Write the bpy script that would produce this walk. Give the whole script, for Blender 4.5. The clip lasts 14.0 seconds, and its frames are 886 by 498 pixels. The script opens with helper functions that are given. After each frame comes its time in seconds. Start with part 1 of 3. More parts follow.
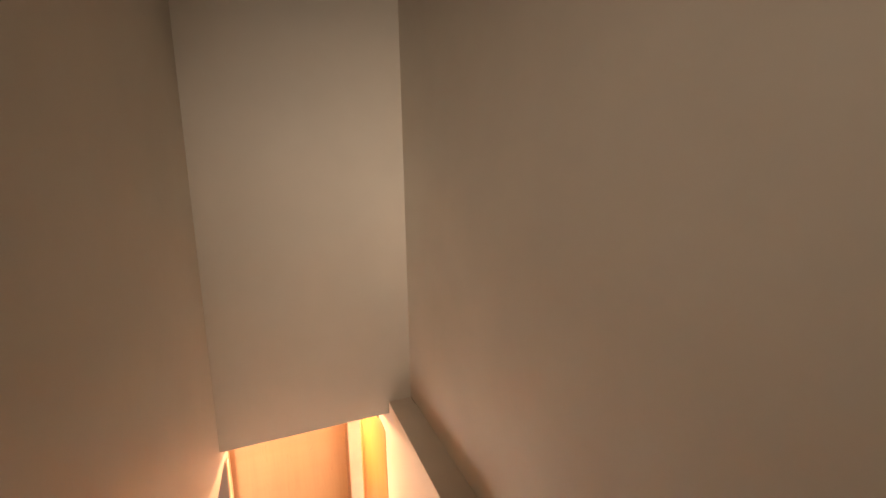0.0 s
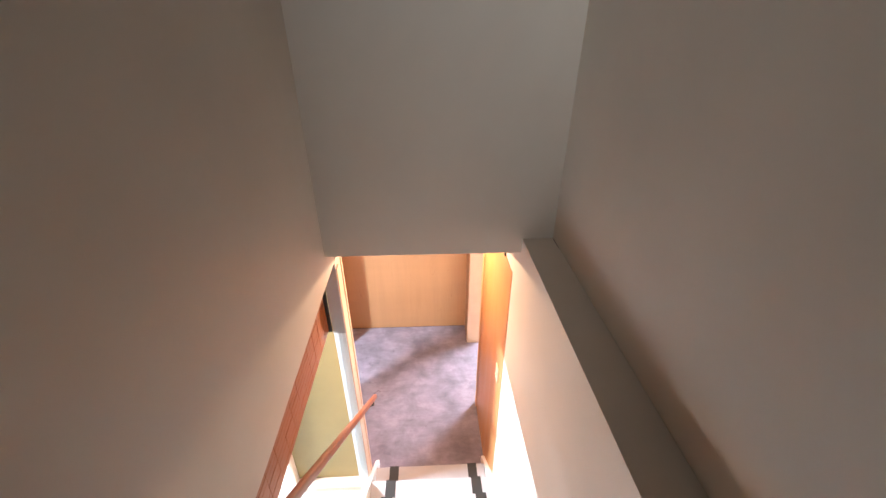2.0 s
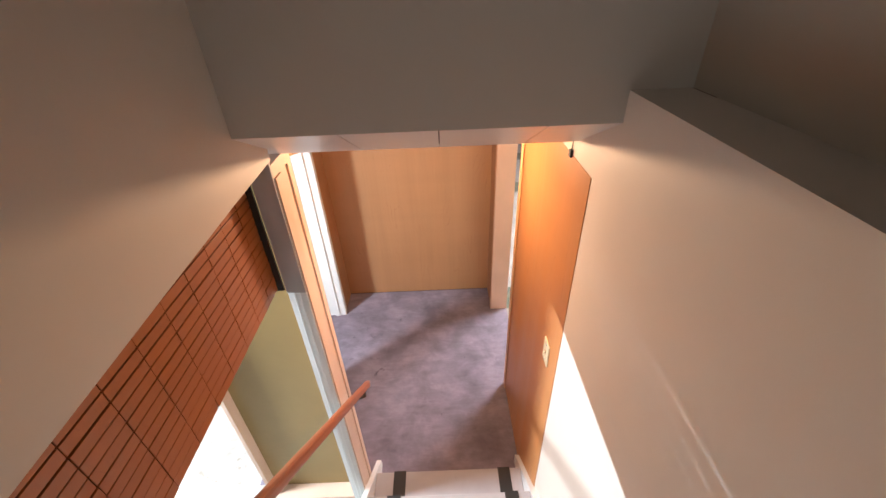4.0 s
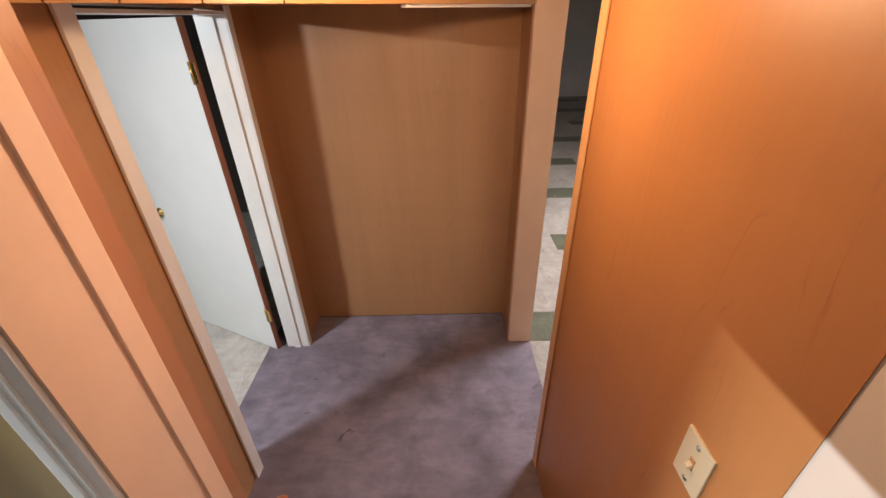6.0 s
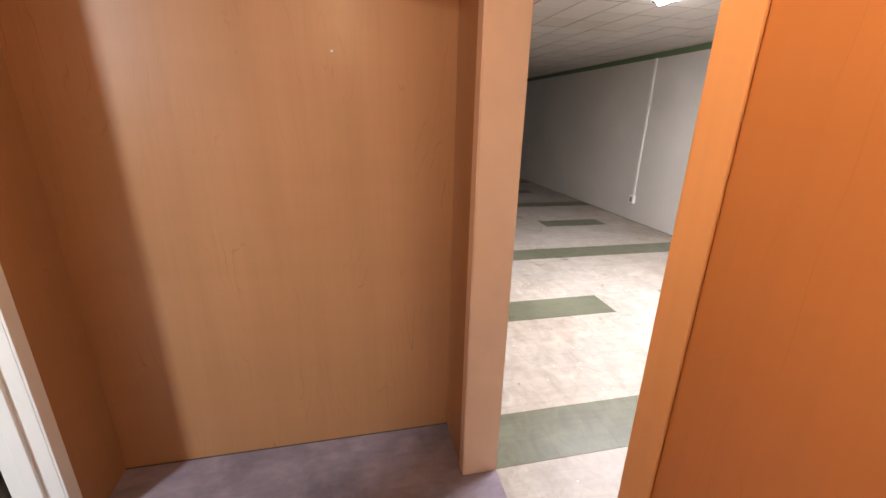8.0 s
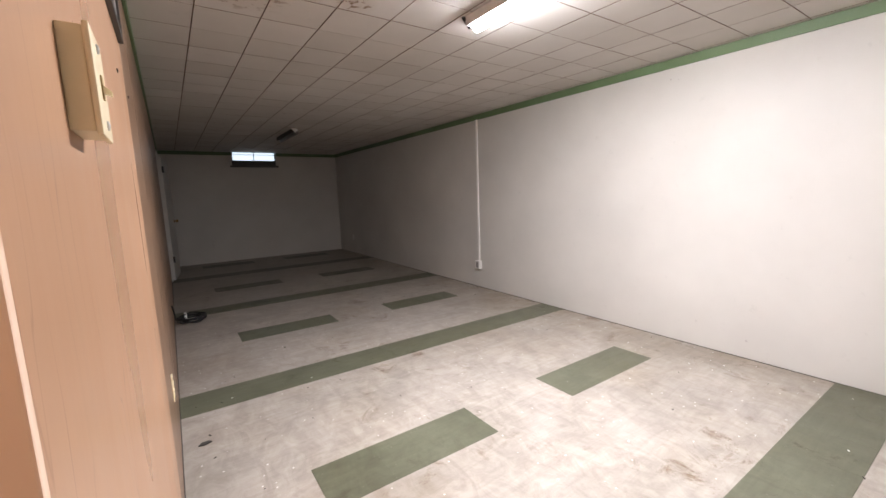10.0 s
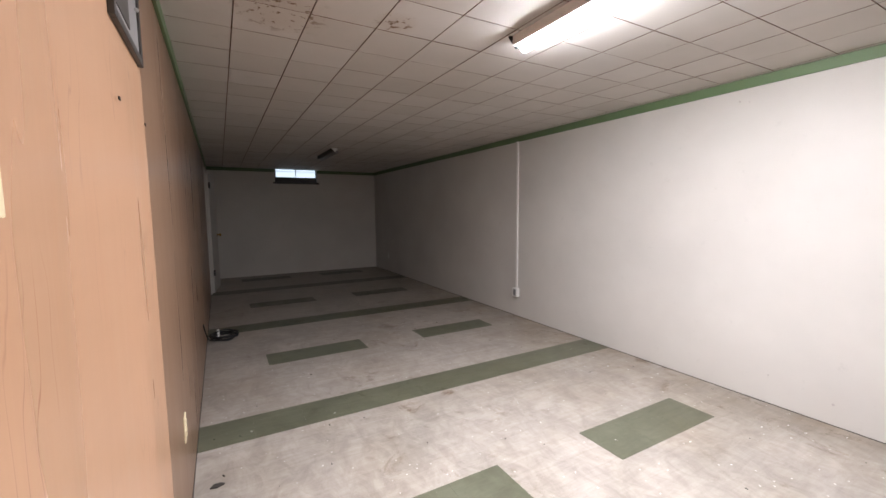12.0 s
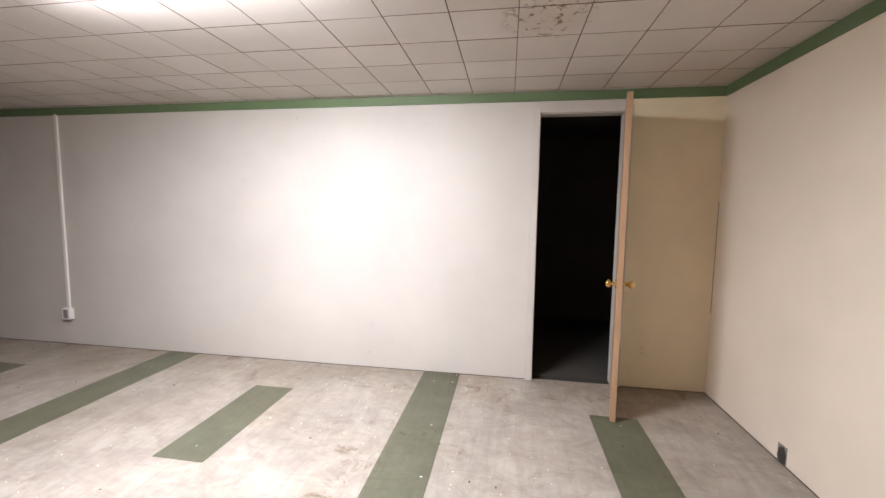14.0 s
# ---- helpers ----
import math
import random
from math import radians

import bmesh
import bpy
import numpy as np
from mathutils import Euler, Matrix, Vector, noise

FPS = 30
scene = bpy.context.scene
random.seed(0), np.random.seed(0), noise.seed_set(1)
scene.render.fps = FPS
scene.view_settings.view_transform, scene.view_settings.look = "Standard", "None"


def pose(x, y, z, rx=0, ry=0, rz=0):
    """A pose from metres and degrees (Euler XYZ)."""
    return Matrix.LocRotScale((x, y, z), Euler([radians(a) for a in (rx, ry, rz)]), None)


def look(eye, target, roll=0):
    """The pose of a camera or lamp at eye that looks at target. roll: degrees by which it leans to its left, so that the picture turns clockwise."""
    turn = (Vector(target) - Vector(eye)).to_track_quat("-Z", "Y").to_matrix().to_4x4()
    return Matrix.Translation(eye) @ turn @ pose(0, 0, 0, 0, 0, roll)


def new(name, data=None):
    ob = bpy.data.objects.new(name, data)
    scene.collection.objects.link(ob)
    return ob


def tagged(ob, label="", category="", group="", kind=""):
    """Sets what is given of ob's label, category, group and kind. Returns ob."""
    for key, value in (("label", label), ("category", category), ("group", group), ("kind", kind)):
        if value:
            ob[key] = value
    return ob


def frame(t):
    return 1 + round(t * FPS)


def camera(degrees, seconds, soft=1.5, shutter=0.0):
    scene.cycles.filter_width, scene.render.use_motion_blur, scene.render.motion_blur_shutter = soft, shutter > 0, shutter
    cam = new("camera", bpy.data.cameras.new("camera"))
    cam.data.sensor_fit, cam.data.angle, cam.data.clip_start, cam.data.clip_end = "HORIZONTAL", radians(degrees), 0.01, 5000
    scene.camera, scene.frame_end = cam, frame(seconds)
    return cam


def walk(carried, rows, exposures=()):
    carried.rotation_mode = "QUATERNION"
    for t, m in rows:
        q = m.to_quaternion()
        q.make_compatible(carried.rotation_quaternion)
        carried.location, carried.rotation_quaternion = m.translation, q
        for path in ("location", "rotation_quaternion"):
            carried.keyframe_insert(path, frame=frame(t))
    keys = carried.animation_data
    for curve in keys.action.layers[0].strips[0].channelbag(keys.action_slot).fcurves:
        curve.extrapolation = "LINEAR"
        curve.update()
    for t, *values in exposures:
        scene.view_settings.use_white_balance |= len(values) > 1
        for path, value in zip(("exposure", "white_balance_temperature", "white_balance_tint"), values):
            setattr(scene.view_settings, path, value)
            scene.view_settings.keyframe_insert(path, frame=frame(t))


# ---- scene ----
cam = camera(95.7, 14.0)
PATH = [
    (0, (-0.033, -2.324, 3.633), (0.715, -0.499, 3.33), -1.1),
    (0.2, (-0.007, -2.267, 3.590), (0.512, -0.377, 3.192), -0.9),
    (0.5, (0.04, -2.158, 3.550), (0.295, -0.266, 2.955), -0.2),
    (1, (0.122, -1.991, 3.44), (0.225, -0.15, 2.664), 0.6),
    (1.5, (0.097, -1.845, 3.311), (0.201, -0.058, 2.419), 0.9),
    (2, (0.068, -1.714, 3.23), (0.143, 0.023, 2.241), -0.1),
    (2.5, (0.095, -1.55, 3.051), (0.151, 0.121, 1.954), -0.8),
    (2.7, (0.096, -1.494, 3.008), (0.174, 0.156, 1.880), -0.4),
    (4.8, (0.065, -0.731, 2.301), (0.021, 0.931, 1.190), -3.3),
    (5, (0.077, -0.656, 2.243), (0.061, 0.983, 1.097), -2.3),
    (5.5, (0.079, -0.45, 2.093), (0.099, 1.243, 1.029), -1.5),
    (6, (0.071, -0.282, 1.929), (0.065, 1.447, 0.924), -1.4),
    (6.5, (0.081, -0.104, 1.765), (0.156, 1.642, 0.793), -0.1),
    (7, (0.069, 0.099, 1.636), (0.139, 1.865, 0.699), -0.5),
    (7.5, (0.113, 0.324, 1.494), (0.328, 2.144, 0.694), 0.8),
    (8, (0.11, 0.525, 1.423), (0.528, 2.376, 0.791), 1.2),
    (8.5, (0.133, 0.779, 1.303), (0.923, 2.576, 0.92), 1.6),
    (8.7, (0.198, 0.894, 1.265), (1.213, 2.584, 0.927), 1.8),
    (10.8, (0.843, 1.622, 1.344), (1.929, 3.286, 1.115), -3.3),
    (11, (0.826, 1.639, 1.36), (1.831, 3.356, 1.149), -3.3),
    (11.5, (0.811, 1.654, 1.366), (1.701, 3.436, 1.192), -2.1),
    (12, (0.824, 1.638, 1.366), (1.79, 3.379, 1.172), -0.5),
    (12.5, (0.855, 1.614, 1.352), (2.033, 3.214, 1.123), 0.6),
    (13, (0.925, 1.549, 1.353), (2.428, 2.847, 1.11), 1.3),
    (13.5, (0.958, 1.461, 1.359), (2.787, 2.241, 1.148), 1.5),
    (14, (0.885, 1.405, 1.345), (2.851, 1.721, 1.161), 0.8),
]
EXPOSURE = [(0.0, 1.88, 8500, 20), (0.6, 1.72, 6600, 10), (1.5, 1.62, 5800, 8), (2.7, 1.15, 5800, 8), (4.0, 0.5, 6100, 10), (4.8, 0.17, 6200, 10), (5.5, -0.27, 6350, 10), (6.0, -0.42, 6450, 10), (6.6, -0.22, 6500, 10), (7.5, 0.02, 6400, 10), (8.7, -0.05, 6450, 10), (10.8, -0.4, 6300, 10), (13.0, -0.27, 6250, 10), (14.0, -0.16, 6300, 10)]
walk(cam, [(t, look(e, g, r)) for t, e, g, r in PATH], EXPOSURE)

# ---- world and light ----
world = bpy.data.worlds.new("world")
scene.world = world
world.use_nodes = True
wn = world.node_tree
sky = wn.nodes.new("ShaderNodeTexSky")
sky.sky_type, sky.sun_disc = "NISHITA", False
sky.sun_elevation, sky.sun_rotation = radians(40), radians(120)
wn.links.new(sky.outputs[0], wn.nodes["Background"].inputs[0])
wn.nodes["Background"].inputs[1].default_value = 0.1


def area_light(name, m, sx, sy, watts, colour, spread=180):
    d = bpy.data.lights.new(name, "AREA")
    d.shape, d.size, d.size_y, d.energy, d.color, d.spread = "RECTANGLE", sx, sy, watts, colour, radians(spread)
    ob = new(name, d)
    ob.matrix_world = m
    return ob


def point_light(name, place, watts, colour, radius):
    d = bpy.data.lights.new(name, "POINT")
    d.energy, d.color, d.shadow_soft_size = watts, colour, radius
    ob = new(name, d)
    ob.location = place
    return ob


# side room tube, hall bulb, added stairwell fill; big room tube
area_light("side_light", look((-2.3, -0.15, 2.12), (-1.3, -0.1, 1.25)), 0.36, 0.02, 94, (0.88, 0.95, 1.0))
point_light("bulb_light", (0.053, 0.68, 2.03), 25, (1.0, 0.59, 0.32), 0.03)
area_light("bulb_down_light", pose(0.053, 0.68, 1.998), 0.1, 0.1, 2.0, (1.0, 0.59, 0.32))
# unseen narrow fill, added to brighten the walls above the stair opening
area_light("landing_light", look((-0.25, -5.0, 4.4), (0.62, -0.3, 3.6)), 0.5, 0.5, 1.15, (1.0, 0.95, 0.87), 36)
area_light("tube_light", pose(2.25, 2.76, 2.15), 0.06, 1.18, 122, (1.0, 0.97, 1.0))


# ---- materials ----
def material(name, colour, rough=0.6, metal=0.0, spec=0.5):
    m = bpy.data.materials.new(name)
    m.use_nodes = True
    b = m.node_tree.nodes["Principled BSDF"]
    b.inputs["Base Color"].default_value = (*colour, 1)
    b.inputs["Roughness"].default_value = rough
    b.inputs["Metallic"].default_value = metal
    b.inputs["Specular IOR Level"].default_value = spec
    return m


def node(m, kind, **sockets):
    n = m.node_tree.nodes.new(kind)
    for k, v in sockets.items():
        n.inputs[k.replace("_", " ")].default_value = v
    return n


def link(m, a, b):
    m.node_tree.links.new(a, b)


def coords(m, scale=(1, 1, 1)):
    g = m.node_tree.nodes.new("ShaderNodeNewGeometry")
    mp = node(m, "ShaderNodeMapping", Scale=scale)
    link(m, g.outputs["Position"], mp.inputs["Vector"])
    return mp.outputs["Vector"]


def ramp(m, fac, stops):
    r = m.node_tree.nodes.new("ShaderNodeValToRGB")
    while len(r.color_ramp.elements) < len(stops):
        r.color_ramp.elements.new(0.5)
    for e, (p, c) in zip(r.color_ramp.elements, stops):
        e.position, e.color = p, (*c, 1)
    link(m, fac, r.inputs["Fac"])
    return r.outputs["Color"]


def noise_of(m, vec, scale, detail=4.0, rough=0.55, dist=0.0):
    n = node(m, "ShaderNodeTexNoise", Scale=scale, Detail=detail, Roughness=rough, Distortion=dist)
    link(m, vec, n.inputs["Vector"])
    return n.outputs["Fac"]


def mix(m, fac, a, b, blend="MIX"):
    n = m.node_tree.nodes.new("ShaderNodeMix")
    n.data_type, n.blend_type = "RGBA", blend
    for v, s in ((fac, n.inputs[0]), (a, n.inputs[6]), (b, n.inputs[7])):
        if isinstance(v, (int, float)):
            s.default_value = v
        elif isinstance(v, tuple):
            s.default_value = (*v, 1)
        else:
            link(m, v, s)
    return n.outputs[2]


def calc(m, operation, a, b=0.0):
    n = m.node_tree.nodes.new("ShaderNodeMath")
    n.operation = operation
    for v, k in ((a, 0), (b, 1)):
        if isinstance(v, (int, float)):
            n.inputs[k].default_value = v
        else:
            link(m, v, n.inputs[k])
    return n.outputs[0]


def bump(m, height, strength=0.2, distance=0.002):
    n = node(m, "ShaderNodeBump", Strength=strength, Distance=distance)
    link(m, height, n.inputs["Height"])
    link(m, n.outputs["Normal"], m.node_tree.nodes["Principled BSDF"].inputs["Normal"])


def base(m, colour):
    link(m, colour, m.node_tree.nodes["Principled BSDF"].inputs["Base Color"])


def paint(name, colour, rough=0.55, vary=0.06, scale=2.5, relief=0.15, dirt=0.0, spec=0.4):
    """Rolled wall paint: faint clouds, roller stipple, a little grime."""
    m = material(name, colour, rough, 0.0, spec)
    v = coords(m)
    lo = tuple(c * (1 - vary) for c in colour)
    hi = tuple(min(1, c * (1 + vary)) for c in colour)
    col = ramp(m, noise_of(m, v, scale), [(0.3, lo), (0.7, hi)])
    if dirt:
        spots = ramp(m, noise_of(m, v, 9.0, 6.0, 0.7), [(0.62, (1, 1, 1)), (0.78, (1 - dirt,) * 3)])
        col = mix(m, 1.0, col, spots, "MULTIPLY")
    base(m, col)
    bump(m, noise_of(m, v, 180.0, 2.0), relief, 0.001)
    return m


def plywood(name, colour, rough=0.32, knots=0.5, scale=1.0, fleck=0.75, figure=0.0):
    """Varnished plywood: fine upright grain, broad figure, short dark ticks."""
    m = material(name, colour, rough, 0.0, 0.5)
    fine = noise_of(m, coords(m, (60, 60, 1.6)), scale, 5.0, 0.6)
    broad = noise_of(m, coords(m, (5, 5, 0.5)), scale, 3.0, 0.5, 0.8)
    lo, hi = tuple(c * 0.93 for c in colour), tuple(min(1, c * 1.05) for c in colour)
    col = ramp(m, broad, [(0.3, lo), (0.7, hi)])
    grain = ramp(m, fine, [(0.3, (0.975, 0.965, 0.96)), (0.62, (1.01, 1.01, 1.01))])
    col = mix(m, 1.0, col, grain, "MULTIPLY")
    tick = noise_of(m, coords(m, (34, 34, 11)), scale, 3.0, 0.6, 1.4)
    zone = noise_of(m, coords(m, (2.6, 2.6, 1.1)), 1.0, 3.0)
    marks = ramp(m, tick, [(0.635, (1, 1, 1)), (0.69, (fleck, fleck * 0.85, fleck * 0.8))])
    col = mix(m, ramp(m, zone, [(0.47, (0, 0, 0)), (0.62, (knots,) * 3)]), col, marks, "MULTIPLY")
    streak = noise_of(m, coords(m, (26, 26, 0.7)), scale, 4.0, 0.6, 0.3)
    col = mix(m, knots, col, ramp(m, streak, [(0.6, (1, 1, 1)), (0.74, (0.8, 0.74, 0.7))]), "MULTIPLY")
    # sheen painted into the base colour as faint level bands
    sheen = noise_of(m, coords(m, (1.1, 1.1, 9)), 1.0, 4.0, 0.6)
    col = mix(m, 0.5, col, ramp(m, sheen, [(0.3, (0.92, 0.91, 0.9)), (0.7, (1.04, 1.04, 1.05))]), "MULTIPLY")
    if figure:
        at = m.node_tree.nodes.new("ShaderNodeSeparateXYZ")
        link(m, coords(m), at.inputs[0])
        sway = noise_of(m, coords(m, (4, 4, 1.1)), 1.0, 3.0, 0.5)
        h = calc(m, "ADD", calc(m, "ADD", at.outputs["X"], at.outputs["Y"]), calc(m, "MULTIPLY", sway, 0.3))
        u = calc(m, "PINGPONG", h, 0.16)
        arch = calc(m, "SQRT", calc(m, "ADD", calc(m, "MULTIPLY", u, u), 0.00015))
        f = calc(m, "SUBTRACT", calc(m, "MULTIPLY", arch, 26.0), calc(m, "MULTIPLY", at.outputs["Z"], 2.6))
        f = calc(m, "FRACT", calc(m, "ADD", f, calc(m, "MULTIPLY", noise_of(m, coords(m, (18, 18, 2.5)), 1.0, 2.0), 1.5)))
        dark = tuple(1 - 0.5 * k for k in (0.75, 0.95, 1.0))
        rings = ramp(m, f, [(0.0, dark), (0.04, (1, 1, 1)), (0.95, (1, 1, 1)), (1.0, dark)])
        broken = ramp(m, noise_of(m, coords(m, (5, 5, 2.2)), 1.0, 3.0, 0.6), [(0.49, (0, 0, 0)), (0.64, (figure,) * 3)])
        col = mix(m, broken, col, rings, "MULTIPLY")
    base(m, col)
    rg = ramp(m, broad, [(0.3, (rough * 0.85,) * 3), (0.7, (rough * 1.2,) * 3)])
    link(m, rg, m.node_tree.nodes["Principled BSDF"].inputs["Roughness"])
    bump(m, fine, 0.08, 0.001)
    return m


def vinyl(name, colour, chips=0.75, rough=0.42, blot=0.16):
    """Mottled vinyl floor tile with pale chips and scuffed wax."""
    m = material(name, colour, rough, 0.0, 0.4)
    v = coords(m)
    cloud = noise_of(m, v, 2.2, 6.0, 0.65, 0.6)
    lo, hi = tuple(c * (1 - blot) for c in colour), tuple(min(1, c * (1 + blot * 0.6)) for c in colour)
    col = ramp(m, cloud, [(0.32, lo), (0.66, hi)])
    smear = noise_of(m, coords(m, (9, 5, 9)), 1.0, 5.0, 0.7, 1.2)
    col = mix(m, 1.0, col, ramp(m, smear, [(0.35, (0.82, 0.8, 0.77)), (0.6, (1.06, 1.06, 1.06))]), "MULTIPLY")
    n = node(m, "ShaderNodeTexVoronoi", Scale=15.0)
    link(m, v, n.inputs["Vector"])
    col = mix(m, ramp(m, n.outputs["Distance"], [(0.05, (chips,) * 3), (0.085, (0, 0, 0))]), col, (0.8, 0.79, 0.76))
    stain = ramp(m, noise_of(m, v, 1.1, 3.0, 0.6), [(0.5, (1.03, 1.03, 1.03)), (0.72, (0.66, 0.58, 0.47))])
    col = mix(m, 0.5, col, stain, "MULTIPLY")
    brush = noise_of(m, coords(m, (3.5, 22, 9)), 1.0, 5.0, 0.7, 0.8)
    col = mix(m, 0.7, col, ramp(m, brush, [(0.34, (0.84, 0.83, 0.8)), (0.62, (1.05, 1.05, 1.06))]), "MULTIPLY")
    soil = ramp(m, noise_of(m, v, 4.6, 6.0, 0.75, 0.7), [(0.56, (1, 1, 1)), (0.68, (0.5, 0.4, 0.29))])
    patch = ramp(m, noise_of(m, v, 0.75, 2.0), [(0.47, (0, 0, 0)), (0.62, (1, 1, 1))])
    xyz = m.node_tree.nodes.new("ShaderNodeSeparateXYZ")
    link(m, v, xyz.inputs[0])
    strip = node(m, "ShaderNodeMapRange", From_Min=3.35, From_Max=4.1)
    link(m, xyz.outputs["X"], strip.inputs["Value"])
    trodden = mix(m, 1.0, patch, ramp(m, strip.outputs["Result"], [(0.0, (0, 0, 0)), (0.6, (0.9, 0.9, 0.9))]), "LIGHTEN")
    col = mix(m, trodden, col, soil, "MULTIPLY")
    grime = ramp(m, noise_of(m, v, 2.0, 4.0, 0.6), [(0.36, (1, 1, 1)), (0.6, (0.78, 0.72, 0.62))])
    base(m, mix(m, ramp(m, strip.outputs["Result"], [(0.1, (0, 0, 0)), (0.9, (0.9, 0.9, 0.9))]), col, grime, "MULTIPLY"))
    link(m, ramp(m, smear, [(0.3, (rough * 0.8,) * 3), (0.7, (rough * 1.35,) * 3)]), m.node_tree.nodes["Principled BSDF"].inputs["Roughness"])
    bump(m, cloud, 0.06, 0.002)
    return m


def carpet(name, colour):
    m = material(name, colour, 0.95, 0.0, 0.1)
    v = coords(m)
    col = ramp(m, noise_of(m, v, 3.2, 5.0, 0.62, 0.3), [(0.32, tuple(c * 0.68 for c in colour)), (0.64, tuple(c * 1.28 for c in colour))])
    nap = ramp(m, noise_of(m, coords(m, (6, 17, 6)), 1.0, 5.0, 0.7, 0.5), [(0.36, (0.8, 0.79, 0.8)), (0.62, (1.1, 1.1, 1.1))])
    col = mix(m, 0.6, col, nap, "MULTIPLY")
    spots = ramp(m, noise_of(m, v, 12.0, 3.0, 0.6, 0.8), [(0.64, (1, 1, 1)), (0.71, (0.42, 0.4, 0.42))])
    where = ramp(m, noise_of(m, v, 2.3, 2.0), [(0.5, (0, 0, 0)), (0.62, (0.85, 0.85, 0.85))])
    base(m, mix(m, where, col, spots, "MULTIPLY"))
    bump(m, noise_of(m, v, 420.0, 2.0), 0.5, 0.003)
    return m


def emitter(name, colour, strength):
    m = material(name, colour, 0.5)
    b = m.node_tree.nodes["Principled BSDF"]
    b.inputs["Emission Color"].default_value = (*colour, 1)
    b.inputs["Emission Strength"].default_value = strength
    return m


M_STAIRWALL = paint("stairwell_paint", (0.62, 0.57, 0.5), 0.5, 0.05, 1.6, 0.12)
# the stairwell beige in a lighter tint, for the lower wall
M_STAIRLOW = paint("lighter_stair_beige", (0.76, 0.68, 0.59), 0.5, 0.05, 1.6, 0.12)
M_CREAM = paint("cream_paint", (0.58, 0.558, 0.523), 0.5, 0.05, 1.5, 0.25, 0.14)
M_YELLOWED = paint("yellowed_cream_paint", (0.80, 0.72, 0.53), 0.5, 0.06, 2.0, 0.2, 0.08)
M_WARM = paint("warm_cream_paint", (0.79, 0.71, 0.595), 0.5, 0.05, 1.7, 0.22, 0.08)
M_OLIVE = paint("olive_paint", (0.32, 0.222, 0.085), 0.5, 0.08, 3.0, 0.2, 0.1)
M_WHITE = paint("white_gloss_paint", (0.78, 0.78, 0.76), 0.35, 0.03, 3.0, 0.08, 0.05)
M_TRIM = paint("beige_trim_paint", (0.74, 0.54, 0.41), 0.4, 0.06, 4.0, 0.1, 0.06)
M_ORANGETRIM = plywood("varnished_casing", (0.74, 0.43, 0.2), 0.4, 0.1)
M_GREEN = paint("green_trim_paint", (0.12, 0.18, 0.09), 0.45, 0.08, 3.0, 0.1)
M_SOFFIT = paint("soffit_board", (0.6, 0.56, 0.53), 0.3, 0.03, 2.0, 0.05)
M_GREYPOST = paint("mid_grey_paint", (0.45, 0.42, 0.4), 0.6, 0.08, 4.0, 0.1)
M_PLY = plywood("varnished_plywood", (0.51, 0.228, 0.078), 0.42, 0.15, 1.0, 0.55, 0.6)
M_PLYEND = plywood("brown_plywood", (0.40, 0.208, 0.095), 0.42, 0.15, 1.0, 0.55, 0.55)
M_PLYDARK = plywood("reddish_plywood", (0.36, 0.16, 0.075), 0.42, 0.15, 1.0, 0.55, 0.3)
M_PLYROOM = plywood("pale_plywood", (0.33, 0.205, 0.125), 0.36, 0.8, 0.9, 0.45, 0.7)
M_PINE = plywood("pine_board", (0.5, 0.29, 0.115), 0.4, 0.4)
M_RAIL = plywood("rail_wood", (0.32, 0.11, 0.05), 0.35, 0.3)
M_DOORWOOD = plywood("door_veneer", (0.42, 0.27, 0.16), 0.42, 0.4)
M_SLAT = plywood("rust_slat", (0.32, 0.1, 0.018), 0.38, 0.5)
M_DARK = material("dark_joint", (0.02, 0.015, 0.012), 0.8)
M_BLACK = material("black_rubber", (0.015, 0.015, 0.016), 0.6)
M_FLOOR = vinyl("beige_vinyl_tile", (0.37, 0.337, 0.302))
# lit copy of the beige tile: the side room's glare is in the colour
M_FLOORLIT = vinyl("beige_vinyl_tile_lit", (0.62, 0.6, 0.565))
M_FLOORGREEN = vinyl("green_vinyl_tile", (0.125, 0.13, 0.09), 0.05, 0.4, 0.2)
M_CARPET = carpet("purple_carpet", (0.235, 0.205, 0.25))
M_TREAD = paint("grey_tread_paint", (0.40, 0.38, 0.395), 0.6, 0.07, 5.0, 0.3, 0.12)
M_TILE = paint("ceiling_tile", (0.58, 0.55, 0.52), 0.7, 0.05, 2.0, 0.25, 0.1)
